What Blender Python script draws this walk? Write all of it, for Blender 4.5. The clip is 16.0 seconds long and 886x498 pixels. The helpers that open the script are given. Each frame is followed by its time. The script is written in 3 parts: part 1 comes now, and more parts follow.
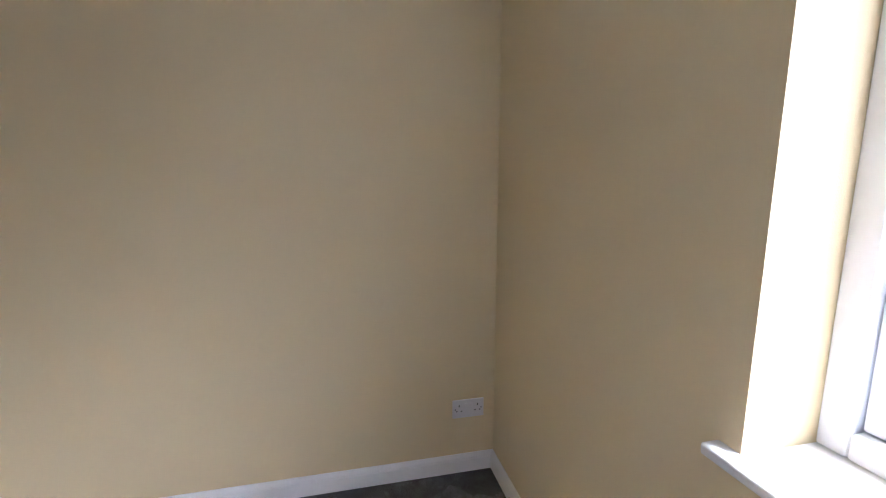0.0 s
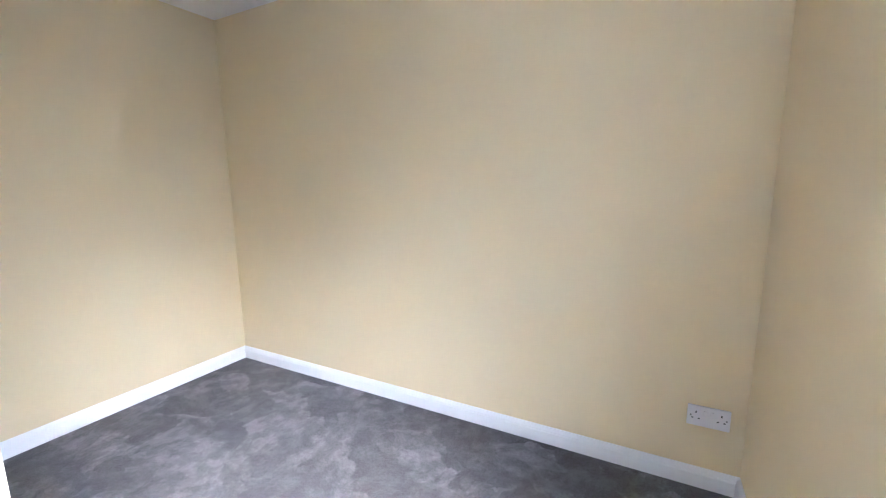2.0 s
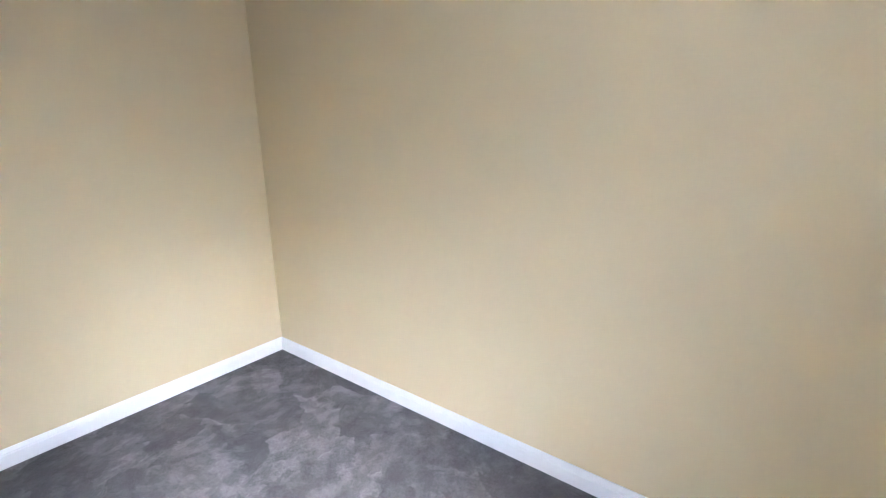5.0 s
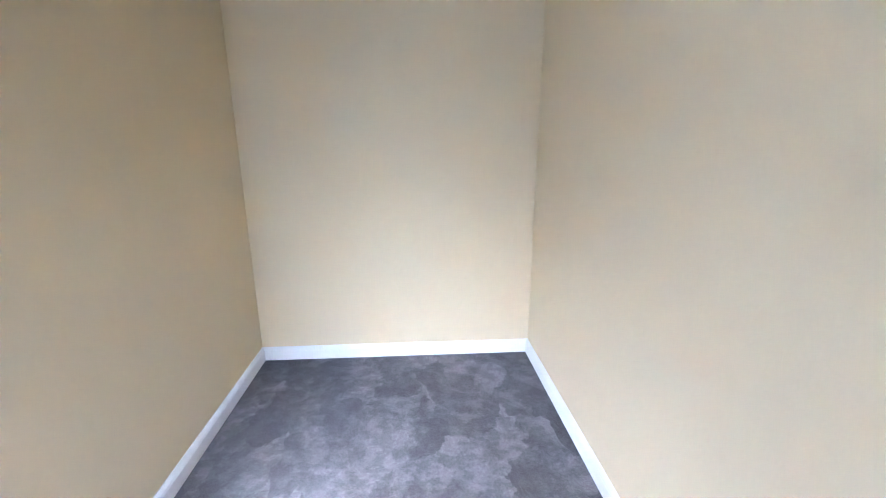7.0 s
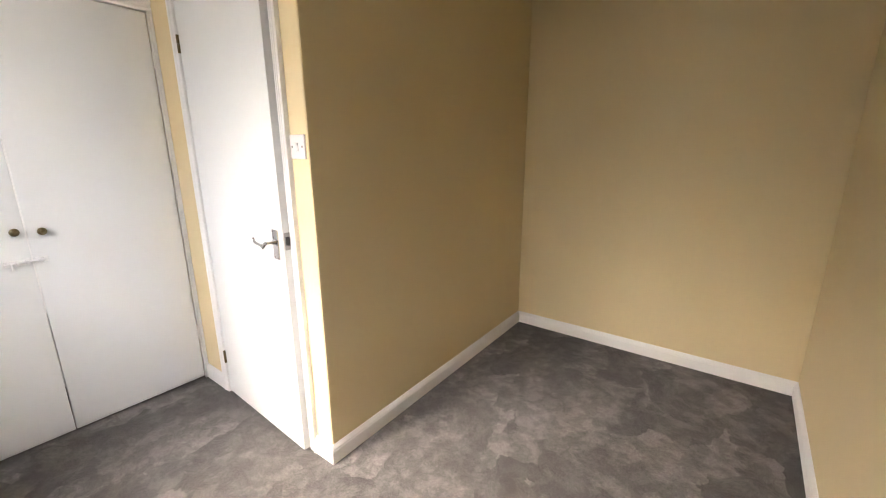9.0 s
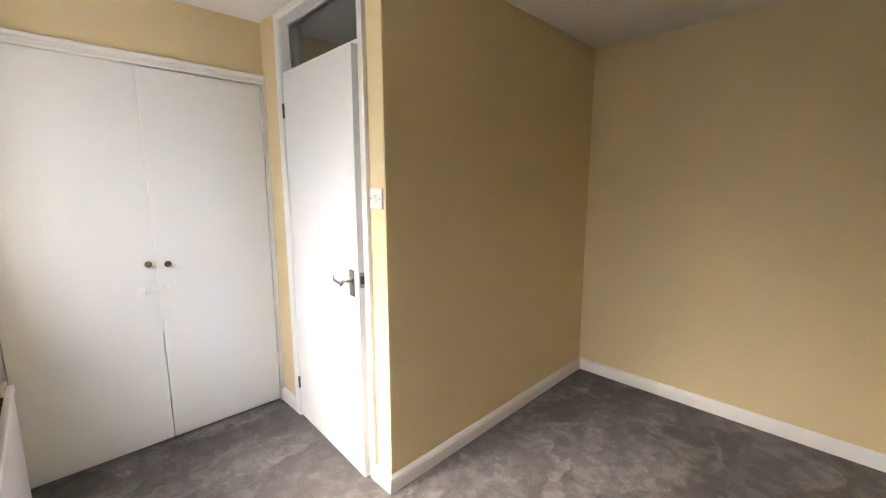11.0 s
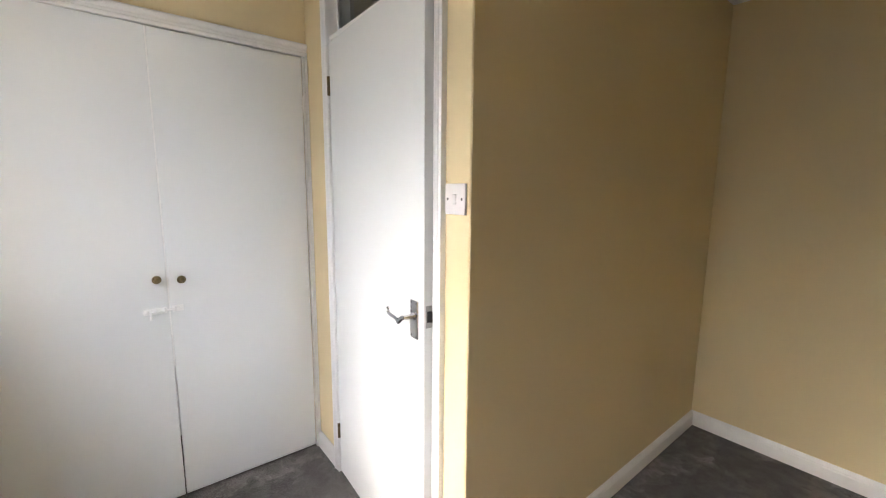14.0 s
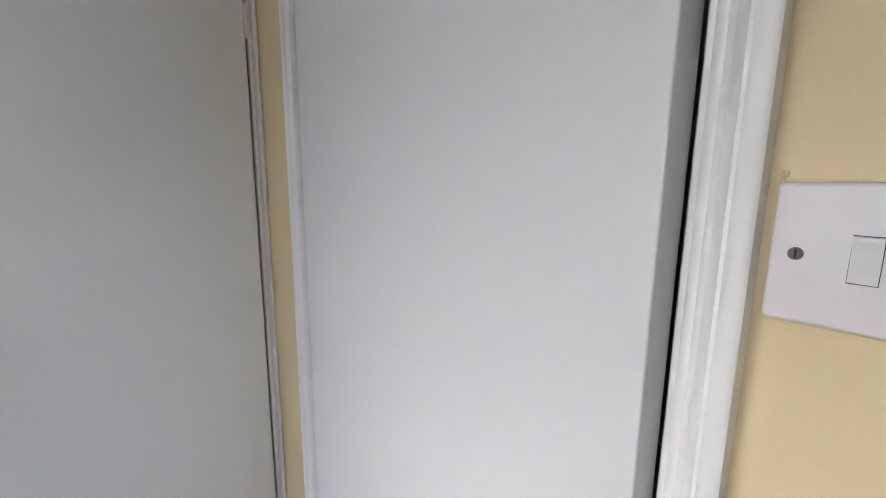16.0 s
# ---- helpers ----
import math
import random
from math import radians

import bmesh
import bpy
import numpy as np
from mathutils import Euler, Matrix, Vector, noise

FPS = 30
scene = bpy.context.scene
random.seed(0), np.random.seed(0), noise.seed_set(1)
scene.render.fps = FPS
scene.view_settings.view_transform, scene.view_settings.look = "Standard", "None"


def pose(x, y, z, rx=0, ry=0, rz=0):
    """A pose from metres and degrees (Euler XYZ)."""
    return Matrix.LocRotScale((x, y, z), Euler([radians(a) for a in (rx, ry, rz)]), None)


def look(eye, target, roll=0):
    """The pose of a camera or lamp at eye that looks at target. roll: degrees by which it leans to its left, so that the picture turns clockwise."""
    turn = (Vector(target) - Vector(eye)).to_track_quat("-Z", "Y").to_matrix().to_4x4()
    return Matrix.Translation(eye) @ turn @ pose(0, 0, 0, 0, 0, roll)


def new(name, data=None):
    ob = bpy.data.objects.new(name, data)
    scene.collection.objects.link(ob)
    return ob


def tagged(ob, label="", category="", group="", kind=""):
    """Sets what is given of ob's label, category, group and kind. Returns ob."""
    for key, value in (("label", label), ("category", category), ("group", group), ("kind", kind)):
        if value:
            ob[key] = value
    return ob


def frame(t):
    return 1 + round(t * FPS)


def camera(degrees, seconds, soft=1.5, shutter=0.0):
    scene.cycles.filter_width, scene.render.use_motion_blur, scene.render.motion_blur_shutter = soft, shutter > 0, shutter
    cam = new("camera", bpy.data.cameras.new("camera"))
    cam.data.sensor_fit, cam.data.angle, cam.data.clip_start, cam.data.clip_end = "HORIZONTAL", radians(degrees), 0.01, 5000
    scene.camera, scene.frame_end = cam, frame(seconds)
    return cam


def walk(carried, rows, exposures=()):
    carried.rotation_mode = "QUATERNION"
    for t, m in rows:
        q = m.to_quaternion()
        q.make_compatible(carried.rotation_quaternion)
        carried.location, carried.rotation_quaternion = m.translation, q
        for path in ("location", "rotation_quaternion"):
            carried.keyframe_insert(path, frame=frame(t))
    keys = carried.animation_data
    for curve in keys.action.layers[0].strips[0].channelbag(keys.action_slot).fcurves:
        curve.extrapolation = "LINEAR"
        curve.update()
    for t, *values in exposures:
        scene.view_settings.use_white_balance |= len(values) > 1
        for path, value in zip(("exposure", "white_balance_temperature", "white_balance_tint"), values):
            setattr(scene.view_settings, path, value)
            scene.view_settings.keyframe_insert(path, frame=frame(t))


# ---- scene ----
cam = camera(94.9, 16.0, soft=1.1)
PATH = [
    (0, (0.011, -0.556, 1.307), (1.94, -0.987, 0.999), -0.0),
    (0.5, (0.02, -0.63, 1.284), (1.991, -0.558, 0.953), -1.0),
    (1, (-0.014, -0.66, 1.28), (1.903, -0.207, 0.936), -1.4),
    (1.5, (-0.105, -0.721, 1.286), (1.717, 0.026, 0.935), -1.1),
    (2, (-0.149, -0.818, 1.246), (1.592, 0.113, 0.924), -0.7),
    (2.5, (-0.157, -0.908, 1.211), (1.523, 0.133, 0.901), -0.4),
    (3, (-0.155, -0.909, 1.277), (1.511, 0.135, 0.906), -1.0),
    (3.5, (-0.119, -0.895, 1.297), (1.544, 0.129, 0.864), -1.2),
    (6, (0.648, -0.465, 1.316), (1.859, 1.037, 0.793), 0.8),
    (6.5, (0.847, -0.474, 1.308), (1.455, 1.359, 0.79), 0.0),
    (7, (0.963, -0.553, 1.295), (1.09, 1.381, 0.8), -0.1),
    (7.5, (1.09, -0.673, 1.314), (0.793, 1.246, 0.836), -0.4),
    (8, (1.185, -0.742, 1.322), (0.531, 1.086, 0.841), -0.6),
    (8.5, (1.237, -0.83, 1.308), (0.3, 0.869, 0.825), -0.3),
    (9, (1.294, -0.908, 1.332), (0.134, 0.644, 0.839), -0.2),
    (11.5, (1.376, -0.997, 1.385), (-0.052, 0.376, 1.105), 0.2),
    (12, (1.367, -0.993, 1.38), (-0.077, 0.366, 1.116), 0.3),
    (12.5, (1.335, -0.958, 1.361), (-0.131, 0.377, 1.099), 0.3),
    (13, (1.21, -0.904, 1.362), (-0.31, 0.369, 1.096), 0.3),
    (13.5, (1.036, -0.835, 1.374), (-0.511, 0.403, 1.104), 0.3),
    (14, (0.838, -0.738, 1.355), (-0.715, 0.489, 1.066), 0.5),
    (14.5, (0.564, -0.599, 1.336), (-0.982, 0.637, 1.053), 0.2),
    (15, (0.299, -0.495, 1.321), (-1.25, 0.74, 1.042), 0.3),
    (15.5, (0.04, -0.381, 1.361), (-1.502, 0.856, 1.058), 0.1),
    (16, (-0.015, -0.33, 1.371), (-1.532, 0.93, 1.039), 0.5),
]
EXPOSURES = [
    (0.0, 3.73, 4938, 16), (0.5, 4.53, 4894, 21), (1.0, 4.88, 4432, 16), (1.5, 4.88, 4339, 16), (2.5, 4.66, 5120, 11), (3.5, 4.66, 5395, 11),
    (6.0, 4.81, 4297, 14), (7.0, 4.91, 4297, 15), (7.5, 4.68, 4892, 13), (8.0, 4.04, 6327, 12), (9.0, 3.71, 6234, 12), (11.5, 3.69, 6140, 12),
    (12.5, 3.64, 6140, 12), (13.5, 3.46, 5927, 10), (14.0, 3.42, 5927, 10), (15.0, 3.05, 5874, 11), (15.5, 2.64, 5647, 10), (16.0, 2.58, 5647, 10),
]
walk(cam, [(t, look(eye, target, roll)) for t, eye, target, roll in PATH], EXPOSURES)

# ---------------------------------------------------------------- daylight
SUN_UP, SUN_TURN = 48.0, -22.0     # the brightest part of the overcast sky: elevation, and turn away from the window's normal
world = bpy.data.worlds.new("world")
scene.world = world
world.use_nodes = True
sky = world.node_tree.nodes.new("ShaderNodeTexSky")
sky.sky_type, sky.sun_disc = "NISHITA", False
sky.sun_elevation, sky.sun_rotation = radians(SUN_UP), radians(180 - SUN_TURN)
sky.air_density, sky.dust_density, sky.ozone_density = 1.0, 6.0, 0.3
back = world.node_tree.nodes["Background"]
back.inputs["Strength"].default_value = 0.15
world.node_tree.links.new(sky.outputs["Color"], back.inputs["Color"])

sun_data = bpy.data.lights.new("sun", "SUN")
sun_data.energy, sun_data.angle, sun_data.color = 0.5, radians(140), (0.97, 0.985, 1.0)
sun = new("sun", sun_data)
sun.matrix_basis = pose(0, -6, 6) @ Euler((radians(90 - SUN_UP), 0, radians(SUN_TURN))).to_matrix().to_4x4()


# ---------------------------------------------------------------- materials
def material(name, colour, rough=0.5, metal=0.0):
    m = bpy.data.materials.new(name)
    m.use_nodes = True
    b = m.node_tree.nodes["Principled BSDF"]
    b.inputs["Base Color"].default_value = (*colour, 1)
    b.inputs["Roughness"].default_value = rough
    b.inputs["Metallic"].default_value = metal
    return m


def node(m, kind, **inputs):
    n = m.node_tree.nodes.new(kind)
    for key, value in inputs.items():
        n.inputs[key.replace("_", " ")].default_value = value
    return n


def wire(m, a, out, b, inp):
    m.node_tree.links.new(a.outputs[out], b.inputs[inp])


def shader(m):
    return m.node_tree.nodes["Principled BSDF"]


def noise_at(m, scale, detail=3.0, stretch=None):
    """Noise in world metres."""
    geo = m.node_tree.nodes.new("ShaderNodeNewGeometry")
    n = node(m, "ShaderNodeTexNoise", Scale=scale, Detail=detail)
    if stretch:
        mp = node(m, "ShaderNodeMapping", Scale=stretch)
        wire(m, geo, "Position", mp, "Vector")
        wire(m, mp, "Vector", n, "Vector")
    else:
        wire(m, geo, "Position", n, "Vector")
    return n


def ramp(m, source, out, stops):
    r = m.node_tree.nodes.new("ShaderNodeValToRGB")
    e = r.color_ramp.elements
    while len(e) < len(stops):
        e.new(0.5)
    for el, (at, c) in zip(e, stops):
        el.position, el.color = at, (*c, 1)
    wire(m, source, out, r, "Fac")
    return r


def painted(name, colour, rough, spread, grain, relief, drift=1.6, vary=0.06):
    """Paint with broad unevenness, fine grain and a little relief."""
    m = material(name, colour, rough)
    big = noise_at(m, drift, 3)
    lo, hi = [c * (1 - spread) for c in colour], [min(1, c * (1 + spread * 0.6)) for c in colour]
    r = ramp(m, big, "Fac", ((0.3, lo), (0.7, hi)))
    wire(m, r, "Color", shader(m), "Base Color")
    fine = noise_at(m, grain, 4)
    rr = node(m, "ShaderNodeMapRange", To_Min=rough - vary, To_Max=rough + vary)
    wire(m, fine, "Fac", rr, "Value")
    wire(m, rr, "Result", shader(m), "Roughness")
    bump = node(m, "ShaderNodeBump", Strength=relief, Distance=0.0015)
    wire(m, fine, "Fac", bump, "Height")
    wire(m, bump, "Normal", shader(m), "Normal")
    return m


CREAM = painted("cream_emulsion", (0.715, 0.59, 0.35), 0.62, 0.03, 260, 0.25, 0.9)
CEILING = painted("ceiling_white", (0.82, 0.81, 0.79), 0.85, 0.03, 180, 0.35)
GLOSS = painted("white_gloss_paint", (0.81, 0.80, 0.785), 0.30, 0.02, 9, 0.0, 3.0, 0.03)
# One white paint, light put into the colour: cupboard lifted and cooled, door dimmed
CUPBOARD = painted("white_satin_lifted", (0.80, 0.813, 0.817), 0.42, 0.02, 60, 0.06, 1.3)
DIMMED_DOOR = painted("white_satin_dimmed", (0.70, 0.706, 0.704), 0.42, 0.02, 60, 0.06, 1.3)
OLDWHITE = painted("thick_white_gloss", (0.90, 0.90, 0.89), 0.3, 0.02, 50, 0.1, 6.0)
PLASTIC = painted("white_plastic", (0.72, 0.69, 0.69), 0.35, 0.02, 60, 0.03, 8.0)
GLOSSPLASTIC = painted("shiny_white_plastic", (0.74, 0.72, 0.72), 0.14, 0.02, 40, 0.0, 8.0, 0.03)
DARKSCREW = painted("dark_plated_screw", (0.10, 0.095, 0.09), 0.45, 0.3, 300, 0.2, 60.0)
UPVC = painted("upvc", (0.80, 0.81, 0.84), 0.3, 0.01, 40, 0.03)
RADIATOR = painted("radiator_enamel", (0.74, 0.71, 0.71), 0.35, 0.02, 70, 0.1)
CHROME = material("polished_chrome", (0.62, 0.62, 0.64), 0.16, 1.0)
STEEL = painted("dull_steel", (0.33, 0.32, 0.31), 0.42, 0.15, 300, 0.2, 40.0)
STEEL.node_tree.nodes["Principled BSDF"].inputs["Metallic"].default_value = 1.0
BRASS = painted("aged_brass", (0.20, 0.155, 0.08), 0.28, 0.35, 250, 0.15, 60.0)
BRASS.node_tree.nodes["Principled BSDF"].inputs["Metallic"].default_value = 1.0
HINGE = painted("tarnished_brass", (0.16, 0.12, 0.06), 0.38, 0.4, 250, 0.2, 60.0)
HINGE.node_tree.nodes["Principled BSDF"].inputs["Metallic"].default_value = 1.0
BLACK = material("dark_hole", (0.012, 0.011, 0.010), 0.8)
DARKBROWN = painted("dark_brown_metal", (0.075, 0.03, 0.02), 0.8, 0.4, 120, 0.5, 14.0)
HALL = painted("hall_emulsion", (0.50, 0.43, 0.33), 0.7, 0.05, 200, 0.2)
TARMAC = painted("outdoor_ground", (0.055, 0.06, 0.05), 0.9, 0.3, 8, 0.5, 0.2)
SKYBLOCK = painted("low_sky_blocker", (0.04, 0.05, 0.035), 0.95, 0.4, 3, 0.3, 0.1)
GLASS = material("clear_glass", (0.96, 0.98, 0.97), 0.0)
GLASS.node_tree.nodes["Principled BSDF"].inputs["Transmission Weight"].default_value = 1.0
GLASS.node_tree.nodes["Principled BSDF"].inputs["IOR"].default_value = 1.45


def carpet_material():
    """Short grey plush: fans and strokes of the nap with ragged edges, scuffs and a fine pile."""
    m = material("grey_plush_carpet", (0.2, 0.19, 0.185), 0.95)
    geo = m.node_tree.nodes.new("ShaderNodeNewGeometry")

    def maths(kind, a, b):
        n = m.node_tree.nodes.new("ShaderNodeMath")
        n.operation = kind
        for slot, v in enumerate((a, b)):
            if isinstance(v, tuple):
                wire(m, v[0], v[1], n, slot)
            else:
                n.inputs[slot].default_value = v
        return n, "Value"

    def spread(source, lo, hi, to0=0.0, to1=1.0):
        r = node(m, "ShaderNodeMapRange", From_Min=lo, From_Max=hi, To_Min=to0, To_Max=to1)
        wire(m, source[0], source[1], r, "Value")
        return r, "Result"

    warp = noise_at(m, 16.0, 6)
    bend = noise_at(m, 2.6, 2)
    ragged = node(m, "ShaderNodeVectorMath")
    ragged.operation = "MULTIPLY_ADD"
    wire(m, warp, "Color", ragged, 0)
    ragged.inputs[1].default_value = (0.12, 0.12, 0.0)
    wire(m, geo, "Position", ragged, 2)
    bent = node(m, "ShaderNodeVectorMath")
    bent.operation = "MULTIPLY_ADD"
    wire(m, bend, "Color", bent, 0)
    bent.inputs[1].default_value = (0.16, 0.16, 0.0)
    wire(m, ragged, "Vector", bent, 2)

    # strokes of the vacuum cleaner and of feet: each patch has its own lean, and fades across its width
    layers = []
    for turn, stretch in ((0.12, (7.0, 2.8, 1.0)), (-1.0, (8.0, 3.6, 1.0)), (0.75, (13.0, 9.0, 1.0))):
        mp = node(m, "ShaderNodeMapping", Rotation=(0, 0, turn), Scale=stretch)
        wire(m, bent, "Vector", mp, "Vector")
        v = node(m, "ShaderNodeTexVoronoi", Scale=1.0, Randomness=1.0)
        v.voronoi_dimensions = "2D"
        wire(m, mp, "Vector", v, "Vector")
        pick = m.node_tree.nodes.new("ShaderNodeSeparateColor")
        wire(m, v, "Color", pick, "Color")
        inside = node(m, "ShaderNodeVectorMath")
        inside.operation = "SUBTRACT"
        wire(m, mp, "Vector", inside, 0)
        wire(m, v, "Position", inside, 1)
        axes = m.node_tree.nodes.new("ShaderNodeSeparateXYZ")
        wire(m, inside, "Vector", axes, "Vector")
        fade = maths("MULTIPLY", (axes, "X"), 0.28)
        layers.append(maths("ADD", spread((pick, "Red"), 0.15, 0.85), fade))
    zone = spread((noise_at(m, 1.7, 3), "Fac"), 0.47, 0.53)
    stroke = node(m, "ShaderNodeMix")
    wire(m, zone[0], zone[1], stroke, 0)
    wire(m, layers[0][0], "Value", stroke, 2)
    wire(m, layers[1][0], "Value", stroke, 3)
    worn = spread((noise_at(m, 2.3, 4), "Fac"), 0.44, 0.60)
    tread = node(m, "ShaderNodeMix")
    half_worn = maths("MULTIPLY", worn, 0.6)
    wire(m, half_worn[0], "Value", tread, 0)
    wire(m, stroke, 0, tread, 2)
    wire(m, layers[2][0], "Value", tread, 3)
    scuff = noise_at(m, 13.0, 6)
    scuff.inputs["Roughness"].default_value = 0.62
    dab = spread((scuff, "Fac"), 0.45, 0.56)
    grit = noise_at(m, 60.0, 6)
    grit.inputs["Roughness"].default_value = 0.75
    speck = spread((grit, "Fac"), 0.36, 0.64)
    nap = maths("ADD", maths("MULTIPLY", (tread, 0), 0.54), maths("ADD", maths("MULTIPLY", dab, 0.25), maths("MULTIPLY", speck, 0.22)))
    tone = ramp(m, nap[0], "Value", ((0.10, (0.060, 0.053, 0.049)), (0.40, (0.090, 0.081, 0.075)), (0.64, (0.134, 0.122, 0.114)), (0.94, (0.225, 0.206, 0.194))))
    pile = spread((noise_at(m, 420, 2), "Fac"), 0.3, 0.7, 0.58, 1.42)
    clump = spread((noise_at(m, 130, 3), "Fac"), 0.3, 0.7, 0.78, 1.22)
    tuft = maths("MULTIPLY", pile, clump)
    mix = m.node_tree.nodes.new("ShaderNodeVectorMath")
    mix.operation = "SCALE"
    wire(m, tone, "Color", mix, 0)
    wire(m, tuft[0], "Value", mix, "Scale")
    wire(m, mix, "Vector", shader(m), "Base Color")
    bump = node(m, "ShaderNodeBump", Strength=0.9, Distance=0.004)
    wire(m, tuft[0], "Value", bump, "Height")
    bump2 = node(m, "ShaderNodeBump", Strength=0.25, Distance=0.008)
    wire(m, nap[0], "Value", bump2, "Height")
    wire(m, bump, "Normal", bump2, "Normal")
    wire(m, bump2, "Normal", shader(m), "Normal")
    shader(m).inputs["Sheen Weight"].default_value = 0.15
    shader(m).inputs["Sheen Roughness"].default_value = 0.5
    return m


CARPET = carpet_material()


# ---------------------------------------------------------------- building blocks
def mesh_of(name, bm, mat, smooth=0.0):
    bmesh.ops.recalc_face_normals(bm, faces=bm.faces)
    me = bpy.data.meshes.new(name)
    bm.to_mesh(me)
    bm.free()
    me.materials.append(mat)
    if smooth:
        me.shade_smooth()
        me.set_sharp_from_angle(angle=radians(smooth))
    return me


def part(name, bm, mat, parent, label="", smooth=0.0, at=None):
    ob = new(name, mesh_of(name, bm, mat, smooth))
    ob.parent = parent
    if at is not None:
        ob.matrix_basis = at
    if label:
        ob["label"] = label
    return ob


def thing(name, at, label, category, kind="", group=""):
    ob = new(name)
    ob.matrix_basis = at
    ob.empty_display_size = 0.1
    return tagged(ob, label, category, group, kind)


def structure(name, bm, mat, label, category, smooth=0.0):
    return tagged(new(name, mesh_of(name, bm, mat, smooth)), label, category, "", "structure")


def prism(bm, plan, z0, z1):
    lo = [bm.verts.new((x, y, z0)) for x, y in plan]
    hi = [bm.verts.new((x, y, z1)) for x, y in plan]
    bm.faces.new(lo)
    bm.faces.new(hi)
    n = len(plan)
    for i in range(n):
        bm.faces.new((lo[i], lo[(i + 1) % n], hi[(i + 1) % n], hi[i]))
    return bm


def block(x0, x1, y0, y1, z0, z1, bevel=0.0, seg=2, bm=None):
    """A box, with its edges rounded where bevel is given."""
    made = bmesh.new()
    prism(made, ((x0, y0), (x1, y0), (x1, y1), (x0, y1)), z0, z1)
    if bevel:
        bmesh.ops.recalc_face_normals(made, faces=made.faces)
        bmesh.ops.bevel(made, geom=list(made.edges), offset=bevel, segments=seg, profile=0.5, affect="EDGES")
    if bm is None:
        return made
    me = bpy.data.meshes.new("scrap")
    made.to_mesh(me)
    made.free()
    bm.from_mesh(me)
    bpy.data.meshes.remove(me)
    return bm


def sweep(section, start, along, out, up, cut0=0.0, cut1=0.0, bm=None):
    """A moulding: section (out, up) carried from start by the vector along. cut0, cut1: how far each end slants per metre of out."""
    bm = bm or bmesh.new()
    start, along, out, up = Vector(start), Vector(along), Vector(out), Vector(up)
    way = along.normalized()
    a = [bm.verts.new(start + out * o + up * u + way * (cut0 * o)) for o, u in section]
    b = [bm.verts.new(start + along + out * o + up * u - way * (cut1 * o)) for o, u in section]
    n = len(section)
    bm.faces.new(a)
    bm.faces.new(b)
    for i in range(n):
        bm.faces.new((a[i], a[(i + 1) % n], b[(i + 1) % n], b[i]))
    return bm


def lathe(profile, steps=24, bm=None, axis=Matrix()):
    """A turned shape: profile of (radius, height) about z, moved by axis."""
    bm = bm or bmesh.new()
    rings = []
    for r, h in profile:
        if r < 1e-6:
            rings.append([bm.verts.new(axis @ Vector((0, 0, h)))])
        else:
            rings.append([bm.verts.new(axis @ Vector((r * math.cos(2 * math.pi * i / steps), r * math.sin(2 * math.pi * i / steps), h))) for i in range(steps)])
    for p, q in zip(rings, rings[1:]):
        for i in range(steps):
            j = (i + 1) % steps
            f = [p[i % len(p)], p[j % len(p)], q[j % len(q)], q[i % len(q)]]
            f = [v for k, v in enumerate(f) if v not in f[:k]]
            if len(f) > 2:
                bm.faces.new(f)
    return bm


def tube(points, radii, steps=12, bm=None, flat=1.0):
    """A bar along points with a radius at each; flat squeezes it in the second cross direction."""
    bm = bm or bmesh.new()
    pts = [Vector(p) for p in points]
    rings = []
    for i, p in enumerate(pts):
        way = (pts[min(i + 1, len(pts) - 1)] - pts[max(i - 1, 0)]).normalized()
        side = way.cross(Vector((0, 0, 1)))
        side = side.normalized() if side.length > 0.05 else Vector((1, 0, 0))
        top = side.cross(way)
        rings.append([bm.verts.new(p + radii[i] * (math.cos(2 * math.pi * k / steps) * side * flat + math.sin(2 * math.pi * k / steps) * top)) for k in range(steps)])
    for p, q in zip(rings, rings[1:]):
        for k in range(steps):
            bm.faces.new((p[k], p[(k + 1) % steps], q[(k + 1) % steps], q[k]))
    bm.faces.new(rings[0])
    bm.faces.new(rings[-1])
    return bm


# ---------------------------------------------------------------- the plan
XA = 1.664           # wall with the socket
YL = 1.808           # end of the alcove
XC = -1.144          # wall over the cupboard
HIGH = 2.30          # ceiling
WIN_E, WIN_W = 0.515, -0.88
SILL, HEAD = 0.855, 2.10
P0, P1 = 0.020, -0.005   # partition's face at its free end and at the alcove's end
DOOR_L, DOOR_R = -0.872, -0.1268   # inner faces of the door's frame


def yw(x):
    """Inner face of the window wall, a little out of square."""
    return -1.165 - 0.055 * (XA - x) / 2.81


def strip(x0, x1, z0, z1, bm, outer=-1.43):
    prism(bm, ((x0, yw(x0)), (x1, yw(x1)), (x1, outer), (x0, outer)), z0, z1)


# ---------------------------------------------------------------- floor, walls, ceiling
bm = bmesh.new()
prism(bm, ((-1.85, -1.43), (1.86, -1.43), (1.86, 2.01), (-1.85, 2.01)), -0.12, 0.0)
structure("floor", bm, CARPET, "grey plush carpet with brushed patches and footmarks", "carpet")

bm = bmesh.new()
prism(bm, ((-1.85, -1.43), (1.86, -1.43), (1.86, 2.01), (-1.85, 2.01)), HIGH, HIGH + 0.15)
structure("ceiling", bm, CEILING, "plain white painted ceiling", "ceiling")

bm = bmesh.new()
strip(WIN_E, XA, 0, HIGH, bm)
strip(-1.85, WIN_W, 0, HIGH, bm)
strip(WIN_W, WIN_E, 0, SILL - 0.022, bm)
strip(WIN_W, WIN_E, HEAD, HIGH, bm)
structure("wall_south", bm, CREAM, "cream painted wall with a deep window opening", "wall")

